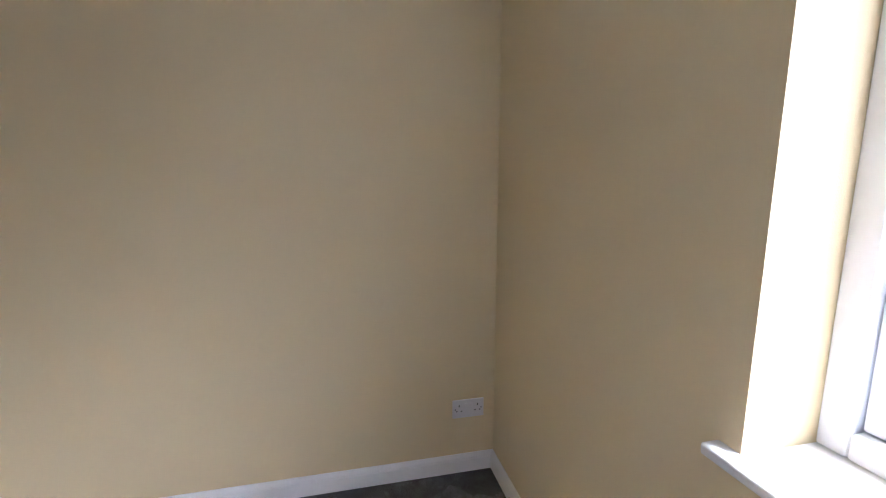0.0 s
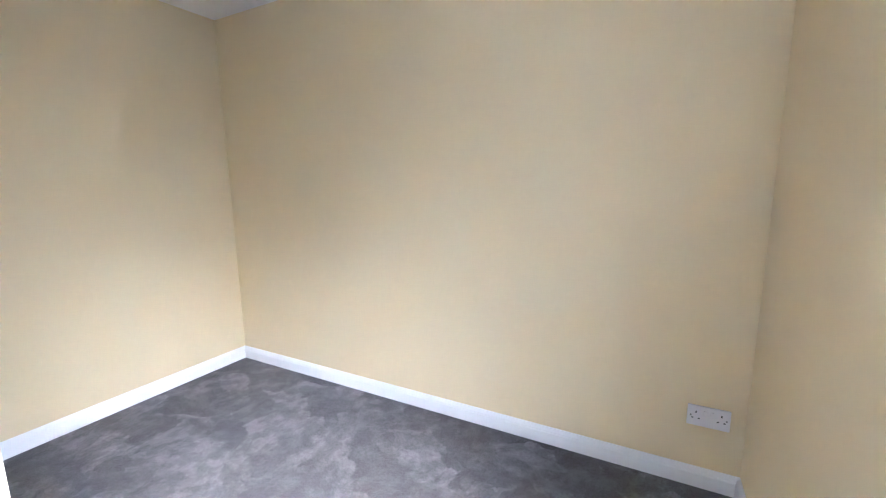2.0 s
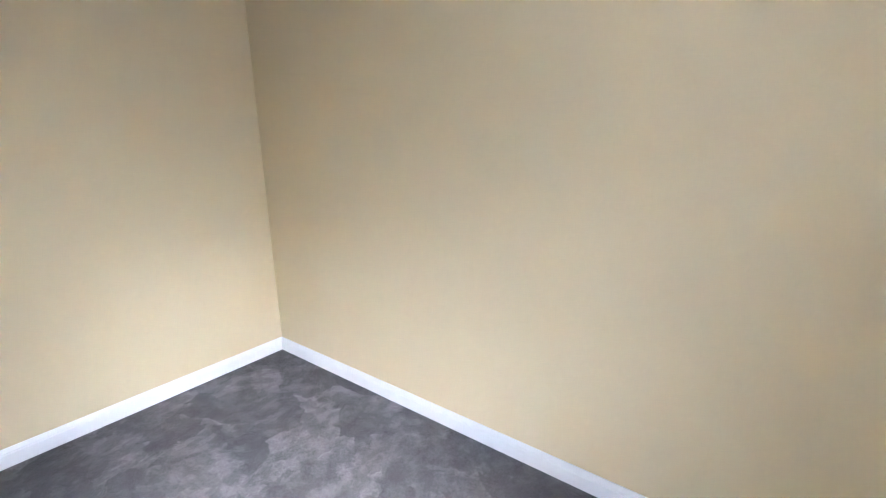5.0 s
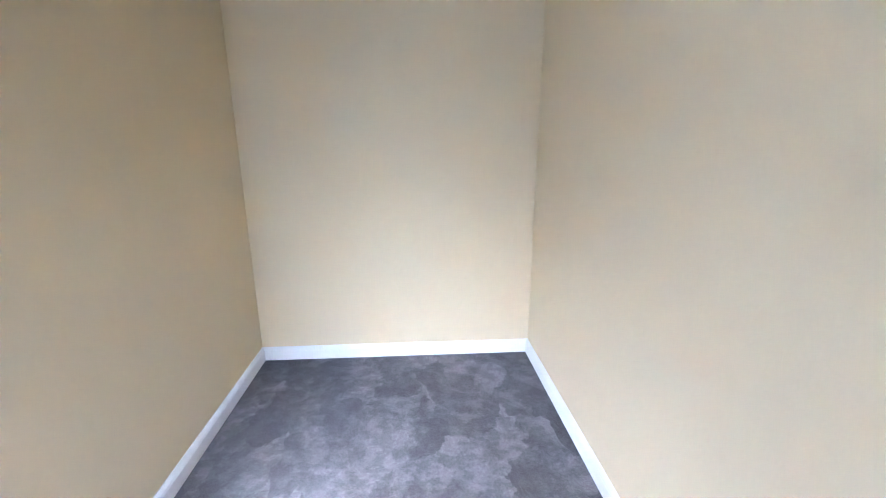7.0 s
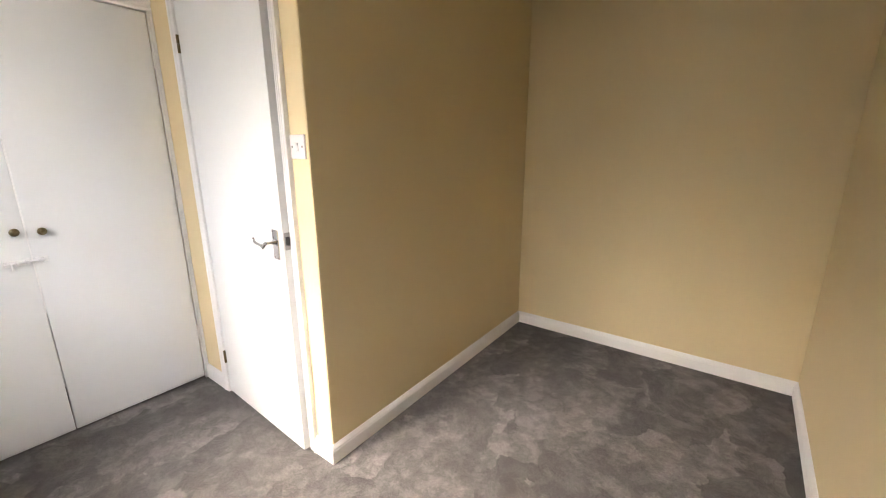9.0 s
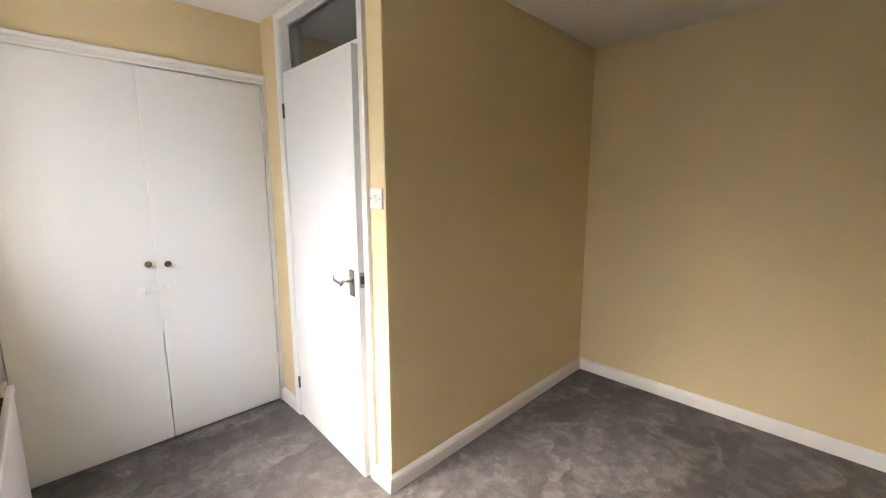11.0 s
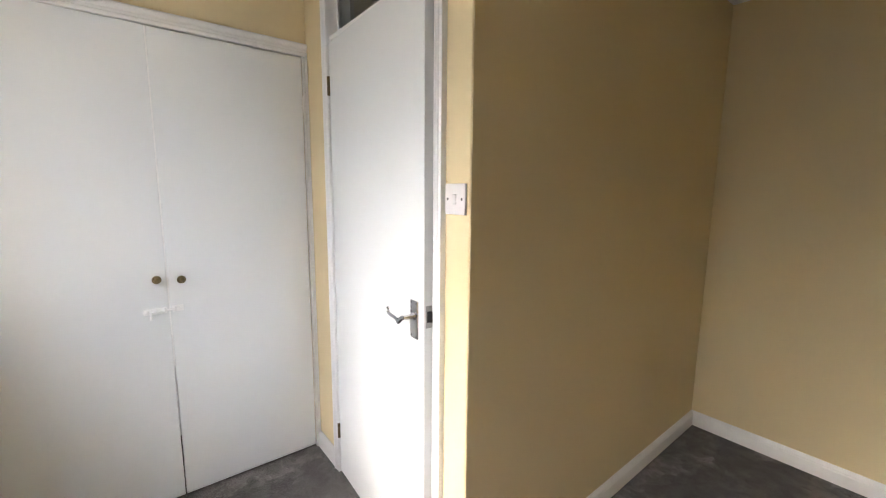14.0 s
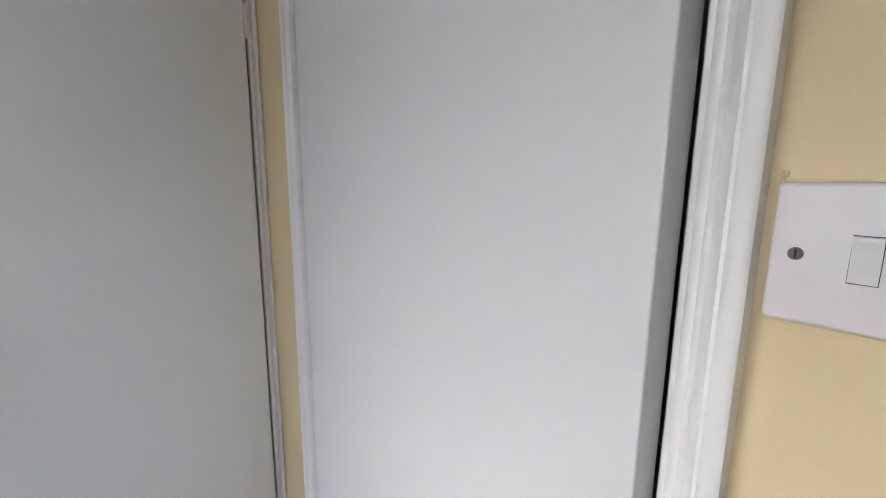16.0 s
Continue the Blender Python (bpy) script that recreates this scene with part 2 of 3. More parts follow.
bm = bmesh.new()
prism(bm, ((XA, -1.43), (XA + 0.2, -1.43), (XA + 0.2, YL), (XA, YL)), 0, HIGH)
structure("wall_east", bm, CREAM, "long plain cream painted wall with a socket", "wall")

bm = bmesh.new()
prism(bm, ((-1.85, YL), (XA + 0.2, YL), (XA + 0.2, YL + 0.2), (-1.85, YL + 0.2)), 0, HIGH)
structure("wall_north", bm, CREAM, "plain cream painted wall ending the alcove", "wall")

bm = bmesh.new()
f = P0 + (P1 - P0) * 0.1 / YL
prism(bm, ((f, 0.1), (P1, YL), (P1 - 0.1, YL), (f - 0.1, 0.1)), 0, HIGH)
structure("wall_partition", bm, CREAM, "plain cream painted partition beside the door", "wall")

bm = bmesh.new()
prism(bm, ((DOOR_R + 0.028, 0), (P0 - 0.004, 0), (P0, 0.004), (f, 0.1), (DOOR_R + 0.028, 0.1)), 0, HIGH)
prism(bm, ((-1.75, 0), (DOOR_L - 0.033, 0), (DOOR_L - 0.033, 0.1), (-1.75, 0.1)), 0, HIGH)
prism(bm, ((DOOR_L - 0.033, 0), (DOOR_R + 0.028, 0), (DOOR_R + 0.028, 0.1), (DOOR_L - 0.033, 0.1)), 2.262, HIGH)
structure("wall_door", bm, CREAM, "narrow cream painted wall around the white door", "wall")

bm = bmesh.new()
prism(bm, ((XC, yw(XC)), (XC, 0), (XC - 0.08, 0), (XC - 0.08, yw(XC - 0.08))), 2.0, HIGH)
structure("wall_west", bm, CREAM, "strip of cream painted wall over the cupboard", "wall")

bm = bmesh.new()
prism(bm, ((-1.85, -1.43), (-1.75, -1.43), (-1.75, 2.01), (-1.85, 2.01)), 0, HIGH)
structure("wall_hall", bm, HALL, "dim painted wall behind the cupboard and hall", "wall")

# skirting boards
SKIRT = ((0, 0), (0.016, 0), (0.016, 0.058), (0.0135, 0.063), (0.0135, 0.068), (0.010, 0.074), (0.006, 0.081), (0.0045, 0.084), (0, 0.084))
UP = (0, 0, 1)


def skirting(name, a, b, out, cut0, cut1, label):
    bm = sweep(SKIRT, (*a, 0), (b[0] - a[0], b[1] - a[1], 0), out, UP, cut0, cut1)
    structure(name, bm, GLOSS, label, "skirting")


LAB = "white gloss painted skirting board along the carpet"
skirting("baseboard_east", (XA, YL), (XA, yw(XA)), (-1, 0, 0), 1, 1, LAB)
skirting("baseboard_north", (P1, YL), (XA, YL), (0, -1, 0), 1, 1, LAB)
skirting("baseboard_partition", (P0, 0), (P1, YL), (1, 0, 0), -1, 1, LAB)
skirting("baseboard_door_side", (DOOR_R + 0.0418, 0), (P0, 0), (0, -1, 0), 0, -1, "short white skirting board beside the door frame")
skirting("baseboard_corner", (XC, 0), (DOOR_L - 0.043, 0), (0, -1, 0), 0, 0, "short white skirting board between door and cupboard")
skirting("baseboard_south", (XA, yw(XA)), (-0.9, yw(-0.9)), (0, 1, 0), 1, 0, LAB)

# ---------------------------------------------------------------- door frame, fanlight and door
ARCH = ((0, 0), (0.013, 0), (0.016, 0.002), (0.016, 0.006), (0.011, 0.009), (0.010, 0.0115), (0.016, 0.015), (0.0175, 0.0185), (0.016, 0.021), (0.011, 0.0235),
        (0.0115, 0.0265), (0.018, 0.0295), (0.020, 0.0325), (0.0205, 0.0405), (0.0185, 0.043), (0, 0.043))
frame_thing = thing("door_frame", pose(0, 0, 0), "white gloss door frame with moulded architrave and fanlight", "door frame", "structure")
TOPZ = 2.236
part("architrave", sweep([(o, u * 0.97) for o, u in ARCH], (DOOR_R, 0, 0), (0, 0, TOPZ + 0.043), (0, -1, 0), (1, 0, 0)), GLOSS, frame_thing, "moulded upright of the architrave", smooth=50)
part("architrave", sweep(ARCH, (DOOR_L, 0, 0), (0, 0, TOPZ + 0.043), (0, -1, 0), (-1, 0, 0)), GLOSS, frame_thing, "moulded upright of the architrave", smooth=50)
part("architrave", sweep(ARCH, (DOOR_L, 0, TOPZ), (DOOR_R - DOOR_L, 0, 0), (0, -1, 0), (0, 0, 1)), GLOSS, frame_thing, "moulded head of the architrave", smooth=50)
part("jamb", block(DOOR_L - 0.033, DOOR_L, 0.0005, 0.1, 0, 2.262), GLOSS, frame_thing)
part("jamb", block(DOOR_R, DOOR_R + 0.028, 0.0005, 0.1, 0, 2.262), GLOSS, frame_thing)
part("head", block(DOOR_L, DOOR_R, 0.0005, 0.1, TOPZ, 2.262), GLOSS, frame_thing)
part("transom_rail", block(DOOR_L, DOOR_R, 0.0005, 0.1, 1.962, 1.982, 0.002), GLOSS, frame_thing)
part("door_stop", block(DOOR_L, DOOR_L + 0.012, 0.042, 0.07, 0, 1.962), GLOSS, frame_thing)
part("door_stop", block(DOOR_R - 0.012, DOOR_R, 0.042, 0.07, 0, 1.962), GLOSS, frame_thing)
GY = 0.052
for x0, x1, z0, z1 in ((DOOR_L, DOOR_L + 0.014, 1.982, TOPZ), (DOOR_R - 0.014, DOOR_R, 1.982, TOPZ), (DOOR_L + 0.014, DOOR_R - 0.014, TOPZ - 0.014, TOPZ), (DOOR_L + 0.014, DOOR_R - 0.014, 1.982, 1.994)):
    part("glazing_bead", block(x0, x1, GY - 0.014, GY - 0.003, z0, z1, 0.003), GLOSS, frame_thing)
part("fanlight_pane", block(DOOR_L + 0.001, DOOR_R - 0.001, GY - 0.002, GY + 0.002, 1.984, TOPZ - 0.001), GLASS, frame_thing, "clear glass pane over the door").visible_shadow = False


def smear(start, along, across, width, seed):
    """Uneven edge of paint left on a pane."""
    rnd = random.Random(seed)
    bm = bmesh.new()
    s, a, c = Vector(start), Vector(along), Vector(across)
    n = 26
    rows = []
    for i in range(n + 1):
        w = width * (0.65 + 0.5 * rnd.random() + 0.45 * math.sin(i * 0.8 + seed))
        p = s + a * (i / n)
        rows.append((bm.verts.new(p), bm.verts.new(p + c * max(w, 0.002))))
    for (a0, b0), (a1, b1) in zip(rows, rows[1:]):
        bm.faces.new((a0, a1, b1, b0))
    bmesh.ops.solidify(bm, geom=list(bm.faces), thickness=0.0006)
    return bm


part("paint_edge", smear((DOOR_L + 0.013, GY - 0.0145, 1.99), (0, 0, 0.235), (1, 0, 0), 0.010, 1), GLOSS, frame_thing, "uneven paint on the pane's edge")
part("paint_edge", smear((DOOR_L + 0.013, GY - 0.0145, TOPZ - 0.013), (0.70, 0, 0), (0, 0, -1), 0.014, 4), GLOSS, frame_thing, "uneven paint on the pane's edge")

LEAF = 0.738
door = thing("door_1", pose(DOOR_L + 0.002, -0.006, 0.008, 0, 0, -2.8), "plain white flush door standing slightly ajar, chrome lever", "door", "structure")
leaf = part("door_leaf", block(0.001, LEAF, 0, 0.035, 0, 1.945, 0.0018), DIMMED_DOOR, door, "smooth white painted door leaf")


def lever_handle():
    hx, hz = LEAF - 0.047, 0.952
    h = part("door_handle", block(-0.0235, 0.0205, -0.0075, 0, -0.070, 0.053, 0.002), CHROME, door, "polished chrome lever handle on a backplate", smooth=40, at=pose(hx, -0.0002, hz))
    part("rose", lathe(((0.0125, 0), (0.0125, 0.004), (0.010, 0.007), (0.0085, 0.012), (0.0075, 0.038), (0, 0.038)), 24, axis=pose(0, -0.0075, 0.004, 90)), CHROME, h, smooth=40)
    lev = tube(((0.002, -0.041, 0.004), (-0.012, -0.043, 0.000), (-0.024, -0.0435, -0.010), (-0.032, -0.0435, -0.0165), (-0.044, -0.043, -0.0125), (-0.064, -0.042, -0.010), (-0.086, -0.041, -0.010), (-0.100, -0.040, -0.008), (-0.109, -0.040, -0.001), (-0.111, -0.040, 0.008), (-0.107, -0.040, 0.013)),
               (0.0080, 0.0085, 0.0095, 0.0100, 0.0075, 0.0065, 0.0068, 0.0078, 0.0080, 0.0078, 0.0050), 14, flat=0.8)
    part("lever", lev, CHROME, h, "scrolled chrome lever", smooth=60)
    for sx in (-0.017, 0.014):
        for sz in (-0.062, 0.045):
            part("screw", lathe(((0.0032, 0), (0.0026, 0.0012), (0, 0.0014)), 10, axis=pose(sx, -0.0076, sz, 90)), STEEL, h, smooth=40)


lever_handle()
lp = part("latch_plate", block(LEAF - 0.0003, LEAF + 0.0012, 0.006, 0.029, 0.925, 0.995, 0.0005), STEEL, door, "dull steel latch plate in the door edge")
part("latch_bolt", prism(bmesh.new(), ((LEAF + 0.001, 0.010), (LEAF + 0.011, 0.024), (LEAF + 0.001, 0.024)), 0.944, 0.978), BLACK, lp, "dark latch bolt")


def butt_hinge(z0, z1):
    h = part("hinge", tube(((0.0005, -0.0045, z0), (0.0005, -0.0045, (z0 + z1) / 2 - 0.001)), (0.0058, 0.0058), 12), HINGE, door, "worn brass-coloured butt hinge", smooth=40)
    part("knuckle", tube(((0.0005, -0.0045, (z0 + z1) / 2 + 0.001), (0.0005, -0.0045, z1)), (0.0060, 0.0060), 12), HINGE, h, smooth=40)
    part("hinge_leaf", block(0.001, 0.007, -0.0009, 0.0004, z0, z1), HINGE, h)


butt_hinge(1.735, 1.812)
butt_hinge(0.172, 0.244)

# ---------------------------------------------------------------- light switch and socket
sw = thing("light_switch", pose(-0.0355, 0, 1.329), "square white single light switch beside the door frame", "light switch")
part("plate", block(-0.043, 0.043, -0.0085, 0, -0.043, 0.043, 0.003, 3), PLASTIC, sw, smooth=40)
part("rocker_frame", block(-0.00655, 0.00655, -0.0087, -0.008, -0.0139, 0.0139), BLACK, sw, "dark gap round the rocker")
ROCK = ((0.008, -0.0135), (0.0098, -0.0133), (0.0106, -0.0122), (0.0100, -0.006), (0.0102, 0.000), (0.0116, 0.006), (0.0136, 0.0105), (0.0141, 0.0122), (0.0136, 0.0132), (0.0120, 0.0135), (0.008, 0.0135))
rk = sweep(ROCK, (-0.0062, 0, 0), (0.0124, 0, 0), (0, -1, 0), (0, 0, 1))
part("rocker", rk, GLOSSPLASTIC, sw, "glossy white rocker, its top pressed out", smooth=50)
for sx in (-0.0302, 0.0302):
    s = part("screw", lathe(((0.0040, 0), (0.0034, 0.0006), (0.0015, 0.0005), (0, 0.0005)), 14, axis=pose(sx, -0.0085, 0, 90)), DARKSCREW, sw, "dull screw head", smooth=40)
    part("slot", block(sx - 0.0006, sx + 0.0006, -0.0095, -0.0088, -0.0030, 0.0030), BLACK, s)

lump = bmesh.new()
rnd = random.Random(11)
for k in range(11):
    c = Vector((-0.0437 + 0.003 * rnd.random(), -0.001 - 0.002 * rnd.random(), 0.0435 + 0.006 * rnd.random()))
    bmesh.ops.create_icosphere(lump, subdivisions=1, radius=0.0008 + 0.0011 * rnd.random(), matrix=Matrix.Translation(c))
part("filler_crumb", lump, CREAM, sw, "rough crumb of filler at the plate's corner", smooth=60)
part("paint_line", block(-0.043, 0.043, -0.0022, 0.0, 0.043, 0.0447, 0.0007), CREAM, sw, "bead of wall paint along the plate")
part("paint_line", block(-0.043, 0.043, -0.0022, 0.0, -0.0447, -0.043, 0.0007), CREAM, sw, "bead of wall paint along the plate")

so = thing("wall_socket", pose(XA, -1.041, 0.309, 0, 0, -90), "double white plastic power socket low on the wall", "socket")
part("plate", block(-0.073, 0.073, -0.009, 0, -0.043, 0.043, 0.003, 3), PLASTIC, so, smooth=40)
for side in (-1, 1):
    part("rocker", block(side * 0.012 - 0.006, side * 0.012 + 0.006, -0.0125, -0.0085, 0.006, 0.026, 0.001), PLASTIC, so, "white rocker")
    cx = side * 0.043
    part("pin_hole", block(cx - 0.0022, cx + 0.0022, -0.0094, -0.0088, 0.012, 0.021), BLACK, so)
    part("pin_hole", block(cx - 0.0145, cx - 0.0075, -0.0094, -0.0088, -0.012, -0.0075), BLACK, so)
    part("pin_hole", block(cx + 0.0075, cx + 0.0145, -0.0094, -0.0088, -0.012, -0.0075), BLACK, so)
    part("screw", lathe(((0.0038, 0), (0.0034, 0.0008), (0, 0.0009)), 12, axis=pose(side * 0.0605, -0.009, 0, 90)), STEEL, so, "dull screw head", smooth=40)

# ---------------------------------------------------------------- fitted cupboard
XD = -1.130          # face of the cupboard doors
CB = thing("fitted_cupboard", pose(XC, 0, 0), "white built-in double cupboard with flush doors, closed", "cupboard")
yL = yw(XD)
TRIM = ((0, 0), (0.016, 0), (0.020, 0.004), (0.020, 0.014), (0.015, 0.018), (0.015, 0.030), (0.021, 0.034), (0.024, 0.040), (0.024, 0.050), (0.018, 0.056), (0, 0.058))
part("head_moulding", sweep(TRIM, (0, yL + 0.002, 1.958), (0, -yL - 0.004, 0), (1, 0, 0), (0, 0, 1)), GLOSS, CB, "stepped white moulding over the doors", smooth=40)
part("side_moulding", sweep(((0, 0), (0.019, 0), (0.019, 0.006), (0.014, 0.009), (0.014, 0.014), (0.020, 0.017), (0.020, 0.0215), (0, 0.0215)), (0, -0.0235, 0.0), (0, 0, 1.957), (1, 0, 0), (0, 1, 0)), GLOSS, CB, smooth=40)
part("side_moulding", sweep(((0, 0), (0.020, 0), (0.020, 0.0045), (0.014, 0.0075), (0.014, 0.0125), (0.019, 0.0155), (0.019, 0.0215), (0, 0.0215)), (0, yL + 0.003, 0.0), (0, 0, 1.957), (1, 0, 0), (0, 1, 0)), GLOSS, CB, smooth=40)
part("carcass", block(-0.55, -0.53, yL + 0.01, -0.005, 0.002, 1.99), GLOSS, CB, "plain back of the cupboard")
part("threshold", block(-0.03, -0.012, yL + 0.004, -0.025, 0.001, 0.012), BLACK, CB, "dark gap along the floor")
part("head_rail", block(-0.08, -0.030, yL + 0.004, -0.003, 1.962, 1.999), GLOSS, CB)


def cupboard_door(y0, y1, top, lean):
    """A flush door; its meeting edge leans out a little towards the top."""
    bm = bmesh.new()
    prism(bm, ((-0.006, y0), (0.014, y0), (0.014, y1), (-0.006, y1)), 0.014, top)
    bmesh.ops.recalc_face_normals(bm, faces=bm.faces)
    bmesh.ops.bevel(bm, geom=list(bm.edges), offset=0.0028, segments=3, profile=0.5, affect="EDGES")
    bmesh.ops.subdivide_edges(bm, edges=[e for e in bm.edges if abs(e.verts[0].co.z - e.verts[1].co.z) > 1], cuts=12)
    for v in bm.verts:
        if lean > 0:
            v.co.x += lean * max(0, (v.co.z - 0.5) / 1.45) * max(0, (y1 - v.co.y) / (y1 - y0))
    return part("cupboard_door", bm, CUPBOARD, CB, "flush white painted door", smooth=30)


left_door = cupboard_door(yL + 0.0275, -0.6168, 1.9565, 0.0)
right_door = cupboard_door(-0.6125, -0.0290, 1.9505, 0.007)
# paint in the joint; its brighter white paints in the edge's highlight
part("paint_bead", block(0.004, 0.0128, -0.6172, -0.6122, 0.61, 1.955, 0.001), OLDWHITE, CB, "old paint filling the joint between the doors, whitened as a highlight")


def brass_knob(parent, y, z, x):
    part("knob", lathe(((0.0085, 0), (0.0085, 0.003), (0.006, 0.006), (0.006, 0.011), (0.011, 0.015), (0.0155, 0.021), (0.0165, 0.027), (0.0150, 0.032), (0.010, 0.036), (0.004, 0.038), (0, 0.0382)), 24,
                       axis=pose(x, y, z, 0, 90)), BRASS, parent, "round aged brass knob", smooth=60)


brass_knob(left_door, -0.651, 0.990, 0.0142)
brass_knob(right_door, -0.568, 0.982, 0.0160)


def barrel_bolt():
    b = part("bolt", block(0.0142, 0.0180, -0.702, -0.624, 0.845, 0.870, 0.0008), OLDWHITE, left_door, "white painted barrel bolt, shot", at=pose(0, 0, 0))
    part("bar", tube(((0.0235, -0.705, 0.857), (0.0235, -0.575, 0.8595)), (0.0048, 0.0048), 12), OLDWHITE, b, smooth=40)
    for y in (-0.692, -0.662, -0.632):
        part("staple", block(0.0175, 0.0305, y - 0.006, y + 0.006, 0.849, 0.867, 0.003), OLDWHITE, b, smooth=40)
    part("bolt_knob", tube(((0.0235, -0.680, 0.857), (0.034, -0.680, 0.838), (0.036, -0.680, 0.829)), (0.0042, 0.0042, 0.0055), 10), OLDWHITE, b, smooth=60)
    k = part("keeper", block(0.0152, 0.0180, -0.606, -0.566, 0.846, 0.872, 0.0008), OLDWHITE, right_door, "white painted keeper of the bolt")
    part("staple", block(0.016, 0.0305, -0.597, -0.581, 0.849, 0.869, 0.004), OLDWHITE, k, smooth=40)


barrel_bolt()
for z in (1.705, 0.255):
    part("hinge", tube(((0.0165, -0.0255, z), (0.0165, -0.0255, z + 0.075)), (0.0045, 0.0045), 10), GLOSS, right_door, "white painted hinge", smooth=40)

# ---------------------------------------------------------------- window
wy = -1.347
win = thing("window_1", pose(0, 0, 0), "white plastic framed casement window in a deep reveal", "window", "structure")
FW = 0.048
MID = (WIN_W + WIN_E) / 2
for x0, x1, z0, z1 in ((WIN_W, WIN_W + FW, SILL, HEAD), (WIN_E - FW, WIN_E, SILL, HEAD), (WIN_W + FW, WIN_E - FW, SILL, SILL + FW), (WIN_W + FW, WIN_E - FW, HEAD - FW, HEAD), (MID - 0.025, MID + 0.025, SILL + FW, HEAD - FW)):
    part("window_frame", block(x0, x1, wy - 0.07, wy, z0, z1, 0.006), UPVC, win, smooth=40)
for x0, x1 in ((WIN_W + FW, MID - 0.025), (MID + 0.025, WIN_E - FW)):
    s = 0.040
    z0, z1 = SILL + FW, HEAD - FW
    sash = part("sash", block(x0 + 0.002, x0 + s, wy - 0.060, wy - 0.022, z0 + 0.002, z1 - 0.002, 0.005), UPVC, win, "white plastic sash", smooth=40)
    for a, b, c, d in ((x1 - s, x1 - 0.002, z0 + 0.002, z1 - 0.002), (x0 + s, x1 - s, z0 + 0.002, z0 + s), (x0 + s, x1 - s, z1 - s, z1 - 0.002)):
        part("sash_rail", block(a, b, wy - 0.060, wy - 0.022, c, d, 0.005), UPVC, sash, smooth=40)
    part("gasket", block(x0 + s - 0.001, x0 + s + 0.003, wy - 0.048, wy - 0.030, z0 + s, z1 - s), BLACK, sash, "dark glazing seal")
    part("gasket", block(x1 - s - 0.003, x1 - s + 0.001, wy - 0.048, wy - 0.030, z0 + s, z1 - s), BLACK, sash, "dark glazing seal")
    part("pane", block(x0 + s + 0.003, x1 - s - 0.003, wy - 0.043, wy - 0.038, z0 + s, z1 - s), GLASS, sash, "clear glass").visible_shadow = False

sb = bmesh.new()
plan = [(WIN_E - 0.001, wy - 0.03), (WIN_E - 0.001, yw(WIN_E)), (WIN_E + 0.048, yw(WIN_E + 0.048)), (WIN_E + 0.048, yw(WIN_E) + 0.032), (WIN_E + 0.040, yw(WIN_E) + 0.040), (WIN_W - 0.040, yw(WIN_W) + 0.030), (WIN_W - 0.048, yw(WIN_W) + 0.022), (WIN_W - 0.048, yw(WIN_W - 0.048)), (WIN_W + 0.001, yw(WIN_W)), (WIN_W + 0.001, wy - 0.03)]
prism(sb, plan, SILL - 0.022, SILL)
bmesh.ops.recalc_face_normals(sb, faces=sb.faces)
bmesh.ops.bevel(sb, geom=[e for e in sb.edges if abs(e.verts[0].co.z - e.verts[1].co.z) < 1e-5 and max(v.co.y for v in e.verts) > -1.172], offset=0.008, segments=4, profile=0.5, affect="EDGES")
part("window_sill", sb, GLOSS, win, "white painted sill board with a rounded nose", smooth=40)

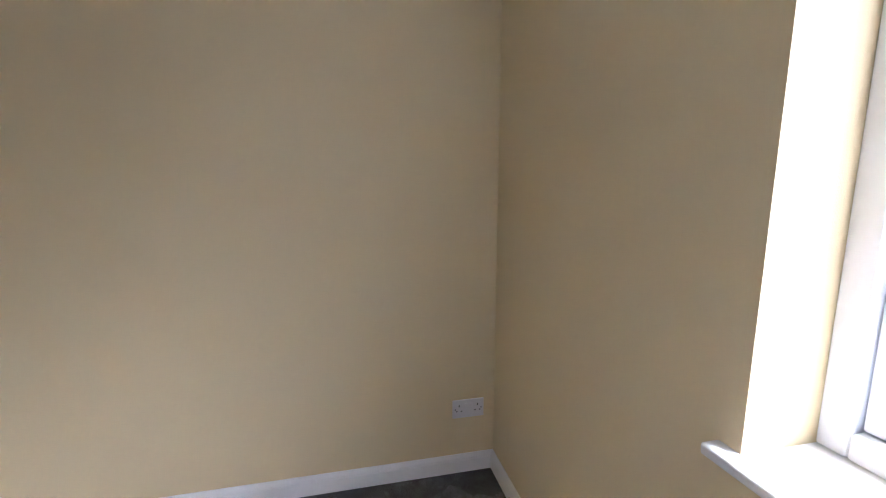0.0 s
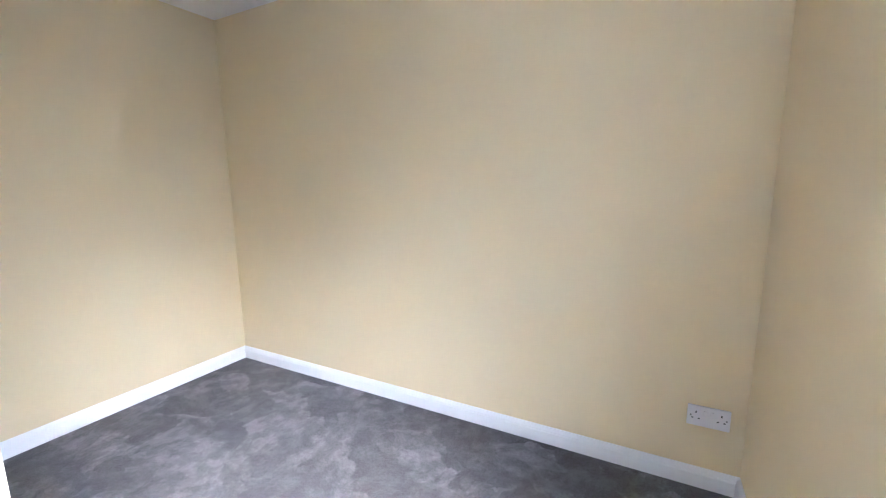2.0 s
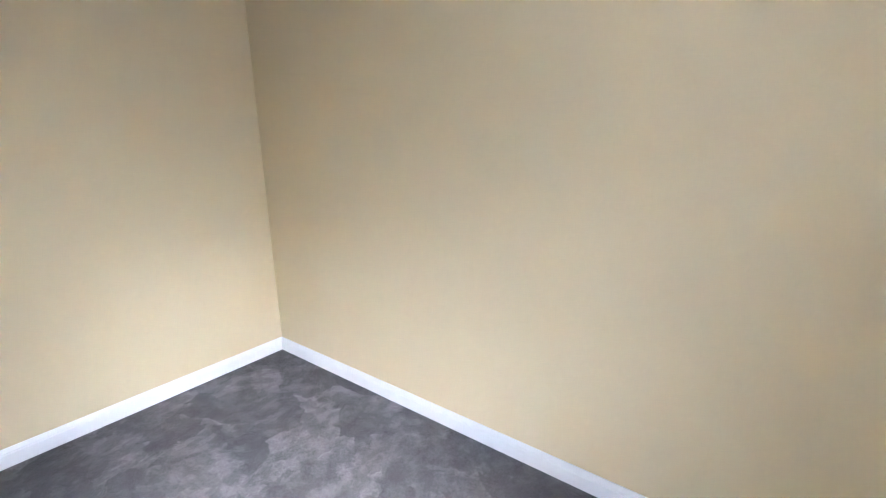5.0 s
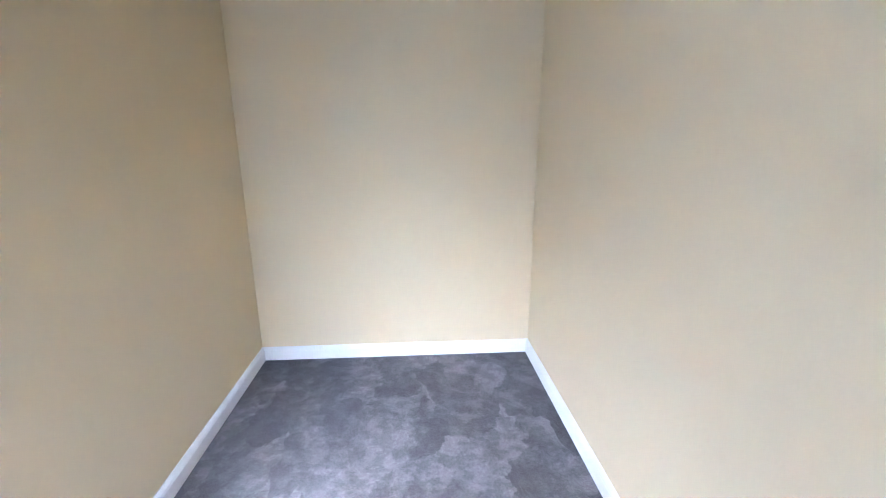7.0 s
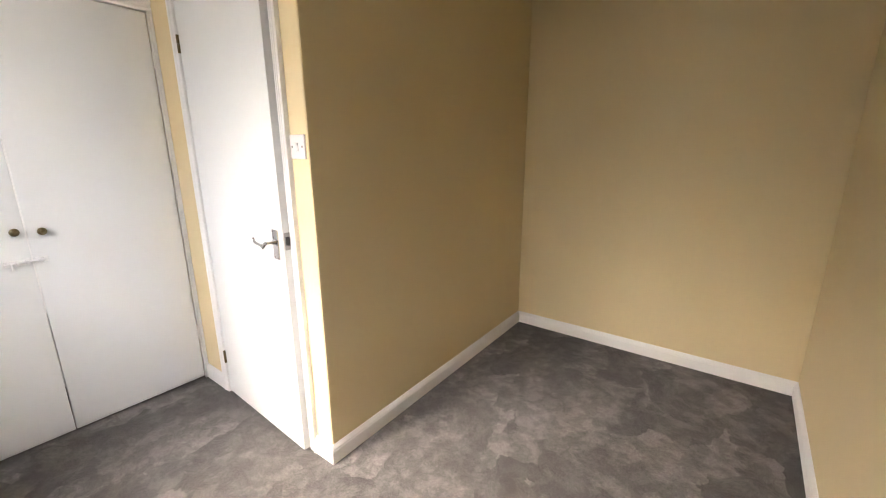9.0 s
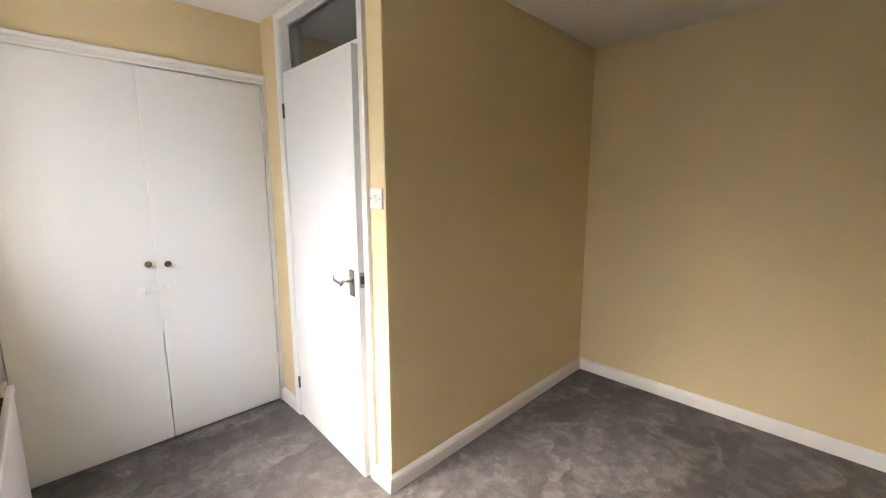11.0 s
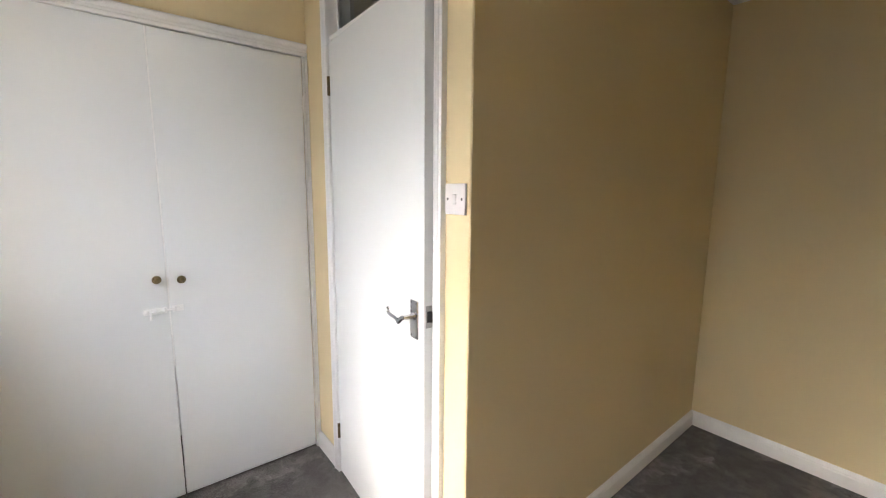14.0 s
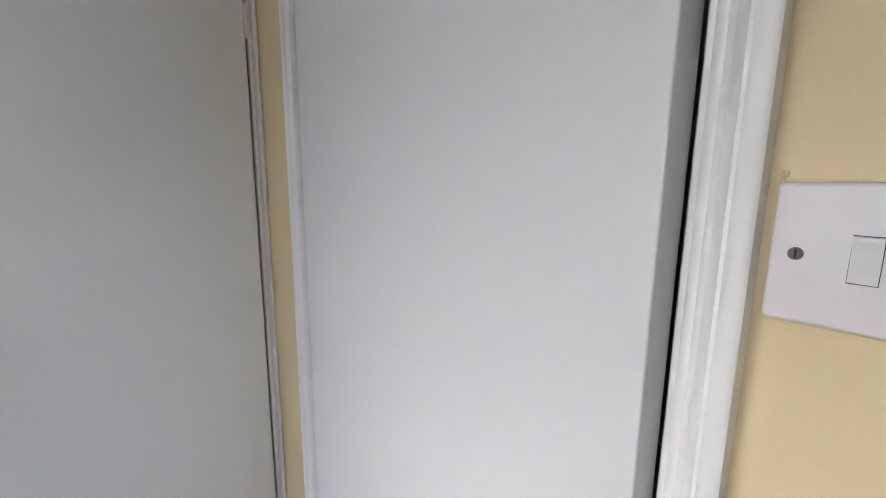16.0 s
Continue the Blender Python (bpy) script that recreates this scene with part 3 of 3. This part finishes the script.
# ---------------------------------------------------------------- radiator under the window
RX0, RX1, RZ0, RZ1 = -0.74, 0.52, 0.14, 0.66
RAD = thing("radiator", pose(0, yw(-0.2) - 0.004, 0), "white enamelled panel radiator on the wall under the window", "radiator")
rb = block(RX0, RX1, 0.040, 0.0545, RZ0 + 0.028, RZ1 - 0.028, 0.004, 3)
part("panel", rb, RADIATOR, RAD, "smooth white front panel", smooth=40)
part("top_rail", block(RX0 - 0.002, RX1 + 0.002, 0.036, 0.059, RZ1 - 0.03, RZ1, 0.006, 3), RADIATOR, RAD, smooth=40)
part("bottom_rail", block(RX0 - 0.002, RX1 + 0.002, 0.036, 0.059, RZ0, RZ0 + 0.03, 0.006, 3), RADIATOR, RAD, smooth=40)
part("back_fins", block(RX0 + 0.03, RX1 - 0.03, 0.016, 0.0395, RZ0 + 0.04, RZ1 - 0.03), DARKBROWN, RAD, "dark brown back of the radiator")
for x in (RX0 + 0.15, RX1 - 0.15):
    part("bracket", block(x - 0.015, x + 0.015, 0.013, 0.016, RZ0 + 0.05, RZ1 - 0.08), STEEL, RAD)
part("valve", lathe(((0.010, 0), (0.013, 0.004), (0.013, 0.022), (0.010, 0.026), (0, 0.027)), 18, axis=pose(RX0 + 0.02, 0.03, RZ1 - 0.002)), PLASTIC, RAD, "white plastic cap", smooth=40)
part("pipe", tube(((RX0 - 0.03, 0.045, 0.0), (RX0 - 0.03, 0.045, RZ0 + 0.01), (RX0 + 0.005, 0.045, RZ0 + 0.02)), (0.0075, 0.0075, 0.0075), 12), GLOSS, RAD, smooth=60)

# ---------------------------------------------------------------- outdoors beyond the window
g = bmesh.new()
prism(g, ((-600, -600), (600, -600), (600, 600), (-600, 600)), -0.5, -0.124)
structure("ground", g, TARMAC, "dull ground outside below the window", "ground")
# added skyline, never in view: keeps sky light below about 18 degrees out
t = bmesh.new()
rnd = random.Random(5)
turns = [radians(180 + 2 * i) for i in range(91)]
tops = [17.0 + 2.5 * rnd.random() + 2.0 * math.sin(3.7 * a) for a in turns]
lo = [t.verts.new((60 * math.cos(a), 60 * math.sin(a), -0.124)) for a in turns]
hi = [t.verts.new((60 * math.cos(a), 60 * math.sin(a), h)) for a, h in zip(turns, tops)]
for i in range(len(turns) - 1):
    t.faces.new((lo[i], lo[i + 1], hi[i + 1], hi[i]))
structure("backdrop", t, SKYBLOCK, "unseen dark skyline added to block the low sky", "backdrop")
